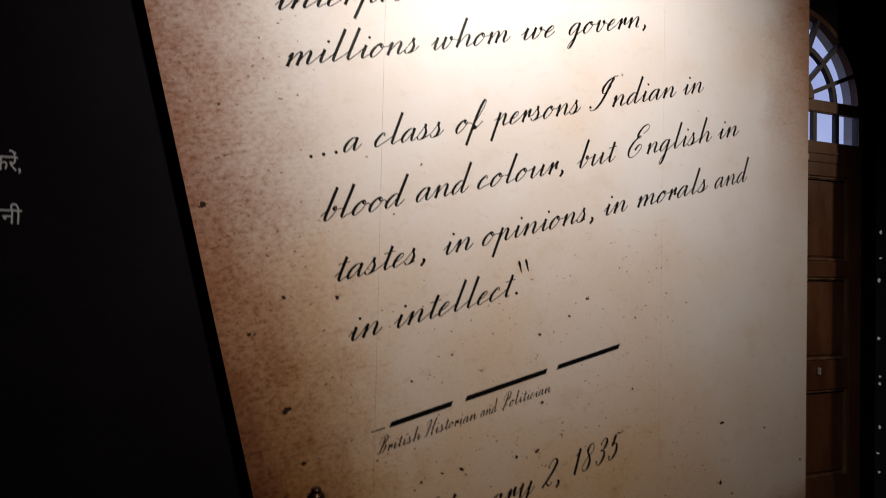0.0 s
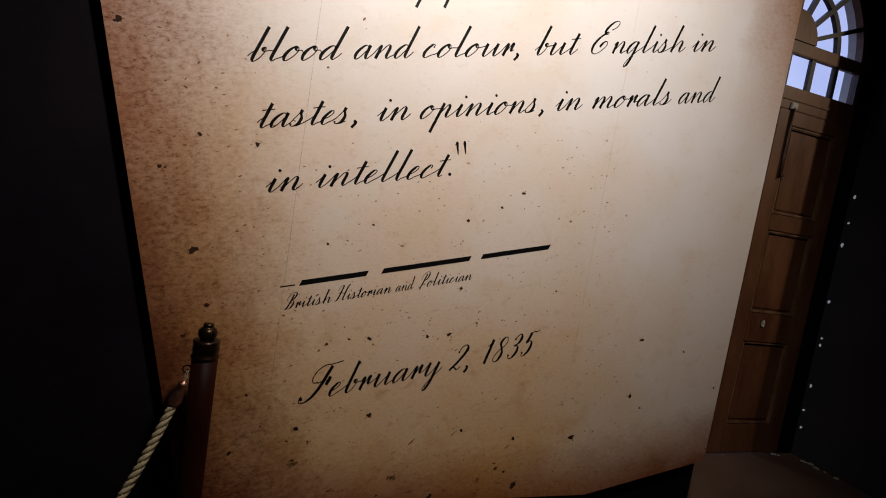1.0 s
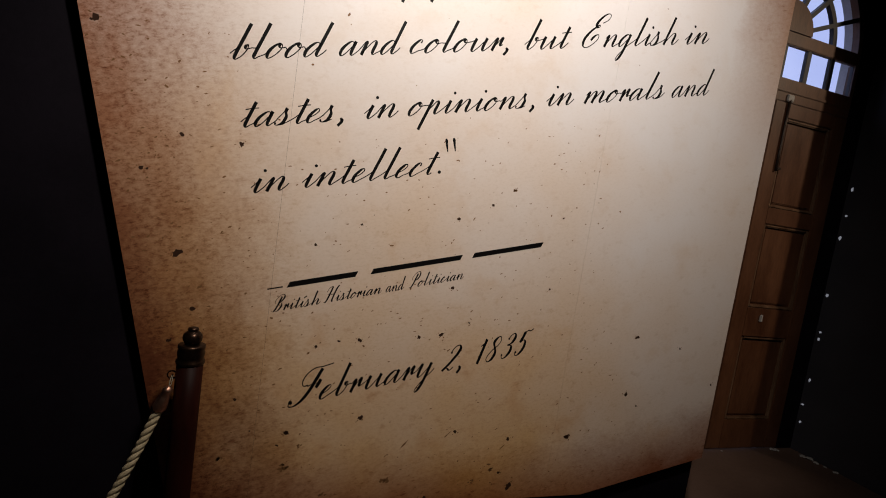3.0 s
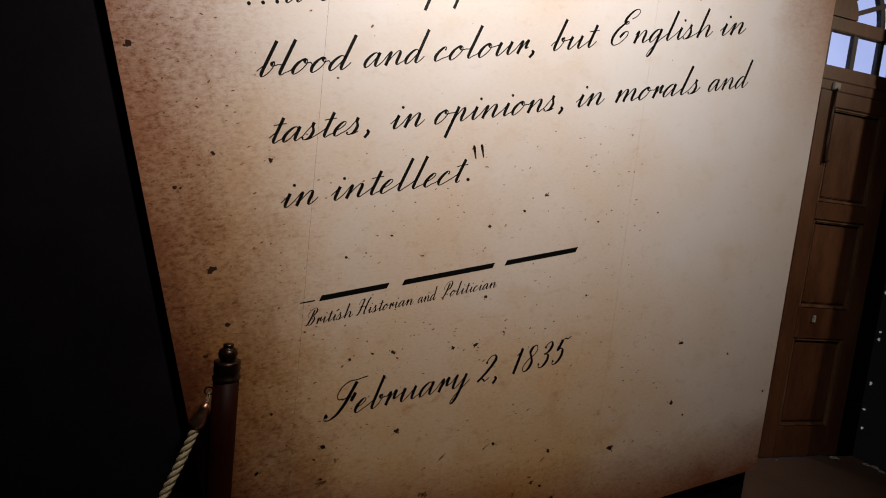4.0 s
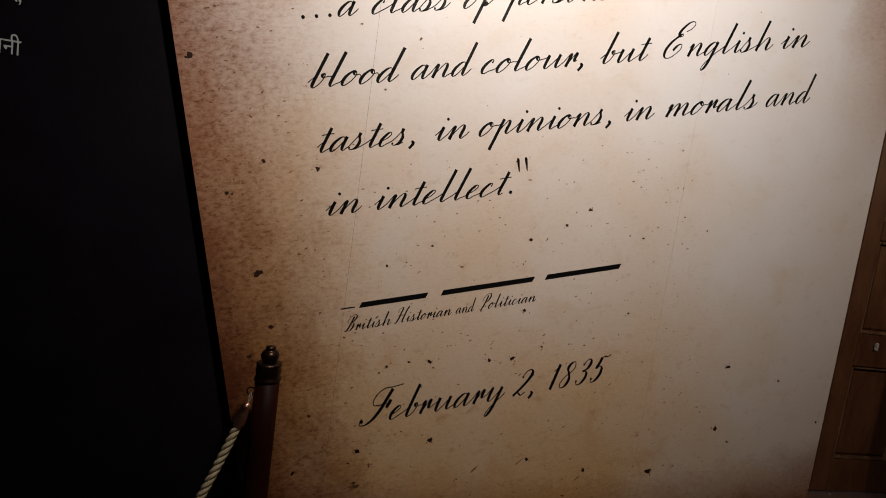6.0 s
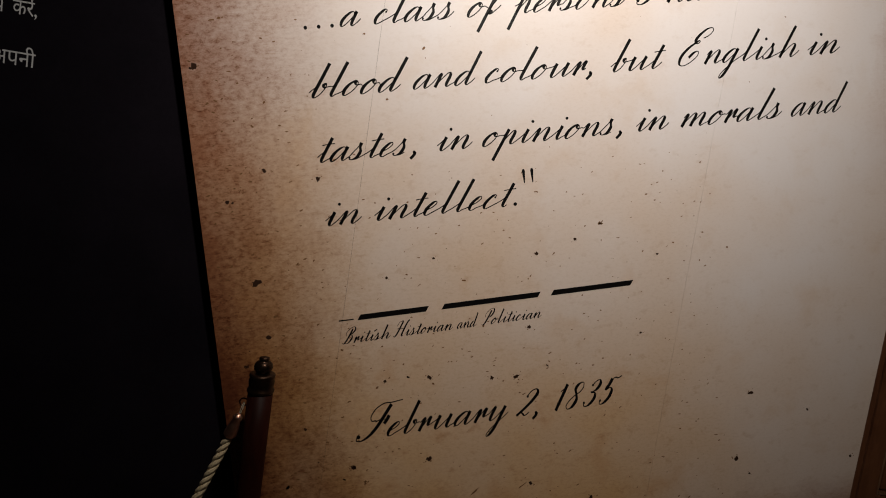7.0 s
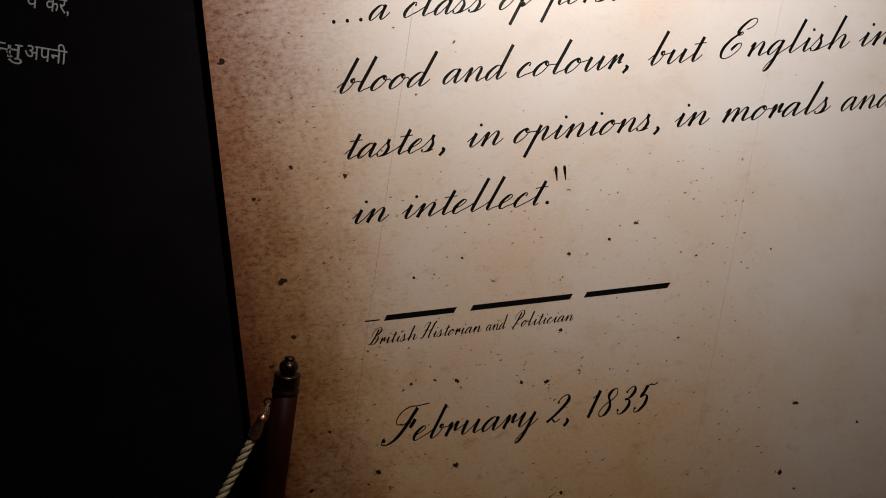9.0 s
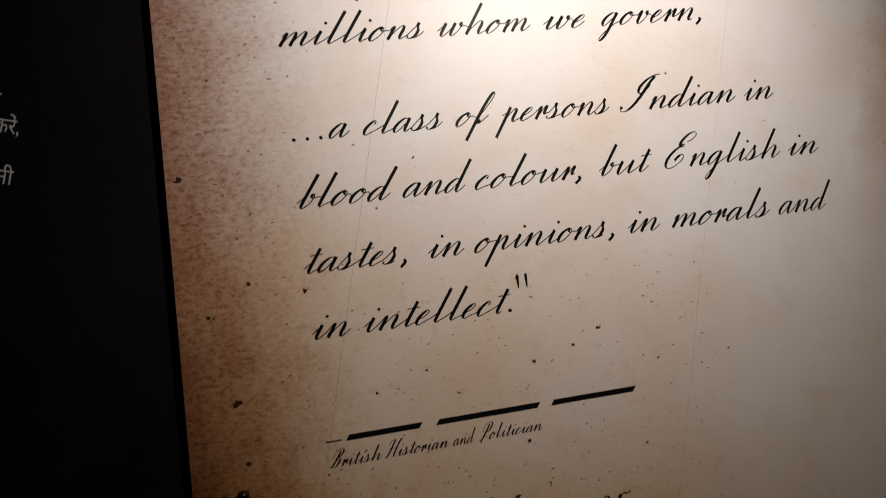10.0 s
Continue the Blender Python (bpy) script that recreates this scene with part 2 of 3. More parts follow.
# the old wall behind, with an arched doorway
AXIS, SPRING, HALF, ARCH, DOOR_Y = 2.90, 2.57, 0.62, 0.62, 0.72


def arched_wall():
    bm = bmesh.new()
    arc = [(AXIS + HALF * math.cos(radians(a)), SPRING + ARCH * math.sin(radians(a))) for a in range(0, 181, 6)]
    right = [(AXIS + HALF, 0), (6.5, 0), (6.5, 3.7), (AXIS, 3.7)] + [p for p in reversed(arc) if p[0] >= AXIS - 1e-6]
    left = [(AXIS - HALF, 0), (-4, 0), (-4, 3.7), (AXIS, 3.7)] + [p for p in arc if p[0] <= AXIS + 1e-6]
    slab(right, DOOR_Y, 0.83, bm)
    slab(left, DOOR_Y, 0.83, bm)
    return bm


tagged(part("wall_north", arched_wall(), BLACK), "blackened old wall with an arched doorway", "wall", kind="structure")
reveal = part("trim", ring_slab(ARCH - 0.012, ARCH - 0.001, 0, 180, AXIS, SPRING, 0.77, 0.83), REVEAL)
tagged(reveal, "pale limewashed arch reveal outside the fanlight", "trim", kind="structure")
for s in (-1, 1):
    x = AXIS + s * (HALF - 0.007)
    jamb = part("trim", box(x - 0.005, x + 0.005, 0.77, 0.83, 0, SPRING), REVEAL)
    tagged(jamb, "pale limewashed jamb outside the door", "trim", kind="structure")


# ---- door ----
def panelled_leaf(parent, x0, x1, name):
    """One leaf with three sunk panels between rails and stiles."""
    leaf = part(name, box(x0 + 0.003, x1 - 0.003, 0.748, 0.764, 0.007, 2.20), DOOR_WOOD, parent)
    st = 0.115
    y0, y1 = 0.722, 0.748
    for nm, a in (("stile", (x0 + 0.003, x0 + st)), ("stile", (x1 - st, x1 - 0.003))):
        part(nm, box(*a, y0, y1, 0.007, 2.20, 0.003), DOOR_WOOD, leaf)
    for z0, z1 in ((0.007, 0.20), (0.755, 0.94), (1.47, 1.57), (2.115, 2.20)):
        part("rail", box(x0 + st, x1 - st, y0 + 0.001, y1, z0, z1, 0.003), DOOR_WOOD, leaf)
    for z0, z1 in ((0.20, 0.755), (0.94, 1.47), (1.57, 2.115)):
        a, c = x0 + st + 0.03, x1 - st - 0.03
        part("panel", box(a, c, 0.738, 0.748, z0 + 0.03, z1 - 0.03, 0.006), DOOR_WOOD, leaf)
        for q in ((a - 0.03, a - 0.010, z0, z1), (c + 0.010, c + 0.03, z0, z1), (a - 0.010, c + 0.010, z0, z0 + 0.020), (a - 0.010, c + 0.010, z1 - 0.020, z1)):
            part("moulding", box(q[0], q[1], 0.727, 0.748, q[2], q[3], 0.006), MOULDING, leaf, "worn varnished bead, highlight in its paler colour")
    return leaf


door = thing("door_1", "closed brown panelled double door under a fanlight", "door", kind="structure")
right_leaf = panelled_leaf(door, AXIS, 3.525, "door_leaf")
panelled_leaf(door, 2.275, AXIS, "door_leaf")
bolt = part("bolt", tube([Vector((2.998, 0.712, z)) for z in (1.79, 1.9, 2.05, 2.215)], 0.008), IRON, right_leaf, "long dark iron tower bolt", True)
part("bolt_knob", box(2.998, 3.03, 0.704, 0.72, 1.80, 1.815, 0.003), IRON, bolt)
part("bolt_keeper", box(2.975, 3.025, 0.706, 0.722, 2.205, 2.245, 0.004), CHIP, right_leaf, "pale worn bolt keeper")
part("latch", box(3.128, 3.146, 0.708, 0.7225, 0.855, 0.90, 0.004), CHIP, right_leaf, "small white latch plate")

fan = thing("window_1", "fanlight with radiating glazing bars above a row of square panes", "window", kind="structure")
frame_bm = ring_slab(ARCH - 0.035, ARCH - 0.002, 0, 180, AXIS, SPRING, 0.722, 0.765)
part("arch_frame", frame_bm, DOOR_WOOD, fan)
part("transom", box(AXIS - HALF, AXIS + HALF, 0.7205, 0.765, 2.202, 2.335, 0.003), DOOR_WOOD, fan)
part("transom_bead", box(AXIS - HALF + 0.03, AXIS + HALF - 0.03, 0.714, 0.7205, 2.255, 2.275, 0.003), DOOR_WOOD, fan)
part("middle_bar", box(AXIS - HALF, AXIS + HALF, 0.7215, 0.755, 2.525, 2.60, 0.004), DOOR_WOOD, fan)
for k in (-3, -2, -1, 0, 1, 2, 3):
    x = AXIS + 0.2 * k
    w = 0.019 if abs(k) < 3 else 0.012
    part("glazing_bar", box(x - w, x + w, 0.728, 0.752, 2.335, 2.525, 0.003), BAR_PAINT, fan)
part("hub", ring_slab(0.0005, 0.175, 0, 180, AXIS, 2.60, 0.716, 0.755, 24), DOOR_WOOD, fan)
part("inner_arc", ring_slab(0.365, 0.397, 0, 180, AXIS, SPRING, 0.726, 0.752), BAR_PAINT, fan)
for k in range(1, 8):
    a = radians(22.5 * k)
    c, s = math.cos(a), math.sin(a)
    w = 0.013
    pts = [(AXIS + r * c + o * s, SPRING + r * s - o * c) for r, o in ((0.15, w), (0.60, w), (0.60, -w), (0.15, -w))]
    part("spoke", slab(pts, 0.724, 0.7515), BAR_PAINT, fan)
pane = part("pane", slab([(AXIS - 0.60, 2.34), (AXIS + 0.60, 2.34), (AXIS + 0.60, SPRING)] + [(AXIS + 0.60 * math.cos(radians(a)), SPRING + 0.60 * math.sin(radians(a))) for a in range(6, 180, 6)] + [(AXIS - 0.60, SPRING)], 0.7555, 0.7575), GLASS, fan)
pane.visible_shadow = False
for s, x in ((-1, AXIS - HALF), (1, AXIS + HALF)):
    part("jamb", box(min(x, x - s * 0.03), max(x, x - s * 0.03), 0.721, 0.765, 2.335, 2.525), DOOR_WOOD, fan)
m, n, l, b = material("hazy_sky")
glow = n.new("ShaderNodeEmission")
co = n.new("ShaderNodeTexCoord").outputs["Object"]
l.new(ramp(n, l, noise_of(n, l, co, 0.03, 3), (0.3, (0.36, 0.42, 0.74)), (0.7, (0.44, 0.50, 0.82))), glow.inputs[0])
l.new(glow.outputs[0], n["Material Output"].inputs[0])
tagged(part("backdrop", box(-300, 800, 119, 120, -1, 400), m), "hazy pale blue sky outside the fanlight", "sky", kind="structure")
tagged(part("ground", box(-40, 40, 0.83, 118, -0.25, -0.02), FLOOR), "pale ground outside the door", "ground", kind="structure")

# black board closing the passage beside the door, with pale spots made to glow at its rim
side = thing("side_board", "black board beside the door, pale spots made to glow at its rim", "partition")
SIDE_X = 3.655
part("board", box(SIDE_X, SIDE_X + 0.05, -0.05, 0.7195, 0.0, 3.4, 0.002), SIDE_PAINT, side)
rng = random.Random(4)
for z, h in ((1.774, 0.05), (1.60, 0.02), (1.455, 0.045), (1.07, 0.04), (0.825, 0.025), (0.775, 0.045), (0.495, 0.045), (0.32, 0.02), (0.20, 0.03)):
    y = 0.694 + rng.uniform(-0.006, 0.006)
    k = 5
    pts = [(y + 0.012 * rng.uniform(0.4, 1.0) * math.cos(2 * math.pi * i / k), z + h * 0.42 * rng.uniform(0.4, 1.0) * math.sin(2 * math.pi * i / k)) for i in range(k)]
    bm = bmesh.new()
    a = [bm.verts.new((SIDE_X - 0.003, p, q)) for p, q in pts]
    c = [bm.verts.new((SIDE_X + 0.001, p, q)) for p, q in pts]
    bm.faces.new(a)
    for i in range(k):
        bm.faces.new((a[i], c[i], c[(i + 1) % k], a[(i + 1) % k]))
    part("glowing_spot", bm, RIM_GLOW, side, "ragged pale spot made to glow")

# broken plaster along the foot of the board
for x, y, r in ((3.46, 0.695, 0.022), (3.49, 0.69, 0.016), (3.612, 0.60, 0.020), (3.628, 0.565, 0.026), (3.622, 0.52, 0.020), (3.635, 0.47, 0.012), (3.63, 0.40, 0.018), (3.02, 0.70, 0.008)):
    bm = bmesh.new()
    bmesh.ops.create_icosphere(bm, subdivisions=1, radius=r)
    for v in bm.verts:
        v.co = (v.co.x * rng.uniform(0.7, 1.2), v.co.y * rng.uniform(0.7, 1.3), v.co.z * rng.uniform(0.25, 0.4) + r * 0.28)
    low = min(v.co.z for v in bm.verts)
    bmesh.ops.translate(bm, verts=bm.verts, vec=(x, y, -low))
    tagged(part("plaster_fragment", bm, CHIP), "broken pale plaster fragment lying on the floor", "debris", "plaster fragments by the door")

# ---- parchment panel ----
TILT = 14.5
panel = thing("parchment_panel", "large tilted parchment print with black script, mounted on the black partition", "display panel", pose(0, 0, 1.638, 0, -TILT, 0))
CA, SA = math.cos(radians(TILT)), math.sin(radians(TILT))


def to_uv(x, z):
    """World x and height to the panel's own tilted axes."""
    return x * CA + (z - 1.638) * SA, -x * SA + (z - 1.638) * CA


def clip(poly, keep_right, x):
    """The part of an outline on one side of an upright line."""
    out = []
    side_of = [(p[0] - x) * (1 if keep_right else -1) for p in poly]
    for i, p in enumerate(poly):
        j = (i + 1) % len(poly)
        if side_of[i] >= 0:
            out.append(p)
        if side_of[i] * side_of[j] < 0:
            f = side_of[i] / (side_of[i] - side_of[j])
            out.append((p[0] + f * (poly[j][0] - p[0]), p[1] + f * (poly[j][1] - p[1])))
    return out


def world_of(u, v):
    return u * CA - v * SA, 1.638 + u * SA + v * CA


outline = [world_of(-0.336, 1.25), (-0.053, 0.227), (1.452, 0.227), (END_X + 0.004, 0.368), (END_X + 0.004, 3.42), (0.35, 3.42)]
SEAMS = (-9.0, 0.170, 1.277, 9.0)
part("backing_board", slab([to_uv(*p) for p in outline], 0.003, WALL_Y), BOARD_EDGE, panel)
for a, c in zip(SEAMS, SEAMS[1:]):
    strip = clip(clip(outline, True, a + 0.0003), False, c - 0.0003)
    part("printed_sheet", slab([to_uv(*p) for p in strip], 0.0, 0.003), PARCHMENT, panel)


# ---- lettering ----
def letter_mesh(text):
    """Flat letters one unit high in x and z from the built-in font."""
    data = bpy.data.curves.new("lettering", "FONT")
    data.body, data.resolution_u = text, 3
    ob = bpy.data.objects.new("lettering", data)
    scene.collection.objects.link(ob)
    bpy.context.view_layer.update()
    mesh = bpy.data.meshes.new_from_object(ob.evaluated_get(bpy.context.evaluated_depsgraph_get()))
    bpy.data.objects.remove(ob)
    bpy.data.curves.remove(data)
    verts = [(v.co.x, v.co.y) for v in mesh.vertices]
    faces = [tuple(p.vertices) for p in mesh.polygons]
    bpy.data.meshes.remove(mesh)
    return verts, faces


# Round-hand letters, one small letter high, drawn upright and slanted later. Each is a set of pen
# strokes; strokes that run down are shaded, strokes that run up are hairlines.
LETTERS = {}
WIDE = {"E": 1.25, "I": 1.1, "2": 1.2, "3": 1.2, "5": 1.12, "8": 1.25, "s": 1.22}


def letter(ch, first, start, last, out, *strokes, dots=()):
    """first: how it begins (stem, arch, oval, hook); start and out: where joining hairlines meet it; last: its last stem."""
    k = WIDE.get(ch, 1.0)
    LETTERS[ch] = first, start, last * k, out, [[(x * k, y) for x, y in s] for s in strokes], [(x * k, y, r) for x, y, r in dots]


def foot(x, top):
    """A stem that turns up at its foot."""
    return [(x, top), (x, top * 0.55 + 0.1), (x, 0.32), (x + 0.06, 0.08), (x + 0.19, 0.0), (x + 0.36, 0.12)]


def arch_in(x):
    """A stem that begins with a small arch and ends square."""
    return [(x - 0.22, 0.70), (x - 0.09, 0.96), (x + 0.01, 0.94), (x + 0.01, 0.6), (x, 0.0)]


def hump(x, w):
    """A hairline from a stem's foot over an arch into the next stem."""
    return [(x, 0.04), (x + 0.24 * w, 0.52), (x + 0.62 * w, 0.96), (x + 0.88 * w, 0.98), (x + w, 0.72), (x + 0.98 * w, 0.32)]


def bowl():
    """The open oval of a, d and g."""
    return [(0.80, 0.78), (0.64, 0.98), (0.40, 0.96), (0.12, 0.68), (0.0, 0.34), (0.09, 0.06), (0.26, 0.0), (0.52, 0.24), (0.80, 0.74), (0.87, 0.97)]


def tail(x):
    """A stem that drops below the line into a narrow loop."""
    return [(x, 1.0), (x - 0.02, 0.3), (x - 0.05, -0.5), (x - 0.18, -1.02), (x - 0.38, -1.2), (x - 0.48, -1.02), (x - 0.34, -0.62), (x - 0.02, -0.2), (x + 0.28, 0.14)]


def bend(x):
    """The curve from a first stem up to the second, as in u and w."""
    return [(0, 1.0), (0, 0.32), (0.07, 0.05), (0.24, 0.0), (0.54, 0.32), (x, 0.92)]


def curl(x):
    """A last stroke that ends in a small loop at the top, as in v and w."""
    return [(x, 0.98), (x, 0.32), (x + 0.08, 0.05), (x + 0.26, 0.0), (x + 0.52, 0.3), (x + 0.64, 0.74), (x + 0.56, 0.97), (x + 0.48, 0.82), (x + 0.62, 0.68), (x + 0.84, 0.74)]


letter("a", "oval", (0.02, 0.42), 0.84, (1.22, 0.12), bowl(), foot(0.86, 1.0))
letter("b", "stem", (0, 0.75), 0.56, (0.92, 0.74), [(0, 2.4), (0, 1.2), (0, 0.36), (0.06, 0.08), (0.22, 0), (0.5, 0.24), (0.64, 0.66), (0.56, 0.95), (0.42, 0.86), (0.54, 0.68), (0.92, 0.74)])
letter("c", "oval", (0.02, 0.42), 0.50, (0.62, 0.16), [(0.58, 0.80), (0.56, 0.95), (0.38, 0.99), (0.12, 0.70), (0, 0.36), (0.11, 0.06), (0.30, 0), (0.62, 0.16)], dots=((0.56, 0.80, 0.075),))
letter("d", "oval", (0.02, 0.42), 0.86, (1.22, 0.12), bowl(), foot(0.86, 2.4))
letter("e", "oval", (0.10, 0.40), 0.43, (0.60, 0.16), [(0.10, 0.40), (0.40, 0.56), (0.60, 0.80), (0.52, 0.98), (0.32, 0.94), (0.08, 0.62), (0.02, 0.32), (0.12, 0.06), (0.32, 0), (0.60, 0.16)])
letter("f", "stem", (0.02, 0.5), 0.3, (0.55, 0.36), [(0.02, 0.5), (0.24, 1.15), (0.44, 1.9), (0.40, 2.36), (0.24, 2.4), (0.12, 2.0), (0.02, 1.2), (0, 0.2), (0, -1.15)], [(0.0, 0.0), (0.16, 0.36), (0.26, 0.30), (0.2, 0.12), (0.36, 0.14), (0.55, 0.36)])
letter("g", "oval", (0.02, 0.42), 0.86, (1.14, 0.14), bowl(), tail(0.86))
letter("h", "stem", (0, 0.6), 0.92, (1.28, 0.12), [(0, 2.4), (0, 1.2), (0, 0)], hump(0, 0.92) + foot(0.90, 0.2)[3:])
letter("i", "stem", (0, 0.92), 0, (0.36, 0.12), foot(0, 1.0), dots=((0.02, 1.56, 0.12),))
letter("l", "stem", (0, 0.75), 0.16, (0.36, 0.12), foot(0, 2.4))
letter("m", "arch", (-0.22, 0.70), 1.48, (1.82, 0.12), arch_in(0), hump(0, 0.74) + [(0.73, 0)], hump(0.73, 0.74) + foot(1.45, 0.2)[3:])
letter("n", "arch", (-0.22, 0.70), 0.82, (1.16, 0.12), arch_in(0), hump(0, 0.82) + foot(0.80, 0.2)[3:])
letter("o", "oval", (0.02, 0.42), 0.78, (1.04, 0.72), [(0.66, 0.92), (0.48, 1.0), (0.14, 0.74), (0, 0.36), (0.10, 0.05), (0.30, 0), (0.62, 0.26), (0.80, 0.66), (0.66, 0.94), (0.54, 0.84), (0.72, 0.68), (1.04, 0.72)])
letter("p", "stem", (0, 0.78), 0.64, (1.02, 0.12), [(0, 1.15), (0, 0.4), (0, -0.4), (0, -1.15)], hump(0, 0.66) + foot(0.65, 0.2)[3:])
letter("r", "arch", (-0.22, 0.70), 0.26, (0.74, 0.46), arch_in(0), [(0, 0.04), (0.16, 0.5), (0.36, 0.98), (0.47, 0.98), (0.47, 0.74), (0.49, 0.46), (0.58, 0.36), (0.74, 0.46)], dots=((0.41, 0.97, 0.09),))
letter("s", "hook", (0.0, 0.5), 0.46, (0.80, 0.16), [(0.0, 0.5), (0.16, 0.86), (0.26, 1.18)], [(0.26, 1.18), (0.28, 0.92), (0.46, 0.56), (0.42, 0.18), (0.20, 0.0), (0.0, 0.04), (-0.06, 0.16)], [(0.22, 0.0), (0.42, 0.02), (0.66, 0.16)], dots=((-0.03, 0.14, 0.08),))
letter("t", "stem", (0, 0.75), 0, (0.36, 0.12), foot(0, 1.75), [(-0.50, 1.25), (-0.05, 1.30), (0.42, 1.31)])
letter("u", "stem", (0, 0.92), 0.92, (1.28, 0.12), bend(0.92), foot(0.92, 1.0))
letter("v", "arch", (-0.22, 0.70), 0.64, (0.84, 0.74), [(-0.22, 0.70), (-0.09, 0.96)] + curl(0))
letter("w", "stem", (0, 0.92), 1.42, (1.62, 0.74), bend(0.78), curl(0.78))
letter("y", "arch", (-0.22, 0.70), 0.86, (1.14, 0.14), [(-0.22, 0.70), (-0.09, 0.96)] + bend(0.86), tail(0.86))
letter("E", "stem", (0, 0.5), 0.75, None, [(0.62, 2.02), (0.92, 2.2), (1.06, 2.54), (0.86, 2.78), (0.52, 2.68), (0.22, 2.26), (0.14, 1.86), (0.32, 1.64), (0.50, 1.72), (0.42, 1.86), (0.22, 1.70), (-0.12, 1.3), (-0.32, 0.74), (-0.22, 0.2), (0.12, 0.0), (0.52, 0.2), (0.82, 0.66), (0.74, 1.02), (0.48, 0.98), (0.26, 0.6)])
letter("F", "stem", (0, 0.5), 0.5, None, [(0.56, 2.42), (0.44, 1.8), (0.26, 0.9), (-0.04, 0.26), (-0.50, -0.08), (-0.96, -0.04), (-1.06, 0.28)], [(-0.10, 1.34), (-0.44, 1.32), (-0.70, 1.68), (-0.60, 2.22), (-0.1, 2.56), (0.5, 2.56), (1.36, 2.66)], [(-0.10, 1.22), (0.3, 1.36), (0.80, 1.28)], [(0.82, 1.60), (0.80, 1.28), (0.72, 1.0)], dots=((-0.95, 0.24, 0.16),))
letter("I", "stem", (0, 0.5), 0.15, None, [(0.90, 2.80), (0.5, 2.74), (0.06, 2.44), (-0.24, 1.9), (-0.16, 1.46), (0.10, 1.36), (0.42, 1.7), (0.52, 2.0)], [(0.56, 2.66), (0.36, 2.1), (0.22, 1.3), (-0.02, 0.52), (-0.38, 0.04), (-0.80, 0.02), (-0.98, 0.3)], dots=((-0.92, 0.30, 0.13),))
letter("B", "stem", (0, 0.5), 0.9, None, [(0.36, 2.4), (0.24, 1.4), (0.04, 0.4), (-0.26, 0), (-0.6, 0.2)], [(-0.30, 1.3), (-0.60, 1.7), (-0.4, 2.3), (0.16, 2.72), (0.70, 2.66), (0.92, 2.2), (0.66, 1.66), (0.26, 1.42), (0.76, 1.3), (0.96, 0.8), (0.70, 0.16), (0.26, 0), (0.02, 0.26)])
letter("H", "stem", (0, 0.5), 1.3, None, [(-0.62, 1.8), (-0.5, 2.36), (-0.1, 2.6), (0.22, 2.56), (0.16, 1.6), (0.0, 0.5), (-0.3, 0), (-0.6, 0.2)], [(1.5, 2.7), (1.24, 2.2), (1.12, 1.2), (1.08, 0.34), (1.2, 0), (1.44, 0.16)], [(-0.3, 1.3), (0.1, 1.46), (0.6, 1.26), (1.12, 1.4)])
letter("P", "stem", (0, 0.5), 0.5, None, [(0.36, 2.4), (0.24, 1.4), (0.04, 0.4), (-0.26, 0), (-0.6, 0.2)], [(-0.30, 1.3), (-0.60, 1.7), (-0.4, 2.3), (0.16, 2.72), (0.74, 2.66), (0.98, 2.1), (0.76, 1.46), (0.34, 1.24), (0.14, 1.42)])
letter("1", "stem", (0, 0), 0.05, None, [(-0.30, 1.45), (-0.1, 1.62), (0.05, 1.95)], [(0.05, 1.97), (0.05, 1.0), (0.05, 0)])
letter("2", "stem", (0, 0), 0.5, None, [(0.06, 1.46), (0.20, 1.84), (0.52, 1.96), (0.76, 1.66), (0.62, 1.12), (0.28, 0.52), (-0.08, 0.06)], [(-0.08, 0.06), (0.16, 0.24), (0.34, 0.16), (0.56, 0.0), (0.80, 0.2)], dots=((0.10, 1.46, 0.10), (0.42, 0.10, 0.07)))
letter("3", "stem", (0, 0), 0.6, None, [(0.10, 1.6), (0.26, 1.88), (0.52, 1.95), (0.70, 1.62), (0.56, 1.2), (0.26, 1.04), (0.58, 0.96), (0.72, 0.54), (0.52, 0.08), (0.2, 0.0), (0.0, 0.3)], dots=((0.12, 1.60, 0.10), (0.04, 0.30, 0.10)))
letter("5", "stem", (0, 0), 0.6, None, [(0.26, 1.9), (0.22, 1.5), (0.12, 1.08), (0.40, 1.22), (0.66, 1.0), (0.70, 0.5), (0.46, 0.06), (0.14, 0.0), (0.0, 0.28)], [(0.26, 1.86), (0.5, 1.98), (0.75, 1.9), (1.0, 2.04)], dots=((0.05, 0.28, 0.10), (0.5, 1.95, 0.05)))
letter("8", "stem", (0, 0), 0.65, None, [(0.72, 1.60), (0.56, 1.94), (0.28, 1.88), (0.16, 1.5), (0.42, 1.06), (0.62, 0.6), (0.50, 0.1), (0.20, 0.0), (0.0, 0.34), (0.20, 0.84), (0.62, 1.24), (0.74, 1.6)])
letter(".", "stem", (0, 0), 0.0, None, dots=((0.0, 0.10, 0.145),))
letter(",", "stem", (0, 0), 0.0, None, [(0.06, 0.12), (0.10, -0.1), (-0.04, -0.38)], dots=((0.0, 0.10, 0.12),))

GAPS = {"stem": 1.0, "arch": 0.95, "oval": 0.72, "hook": 0.66}
SLANT, HAIR, SHADE = 0.68, 0.077, 0.165


def smooth_line(points, steps=7):
    """A smooth curve through a few points."""
    q = [points[0], *points, points[-1]]
    out = []
    for i in range(1, len(q) - 2):
        a, b, c, d = (Vector(p) for p in q[i - 1:i + 3])
        for k in range(steps):
            f = k / steps
            out.append(0.5 * (2 * b + (c - a) * f + (2 * a - 5 * b + 4 * c - d) * f * f + (3 * b - a - 3 * c + d) * f ** 3))
    return out + [Vector(points[-1])]


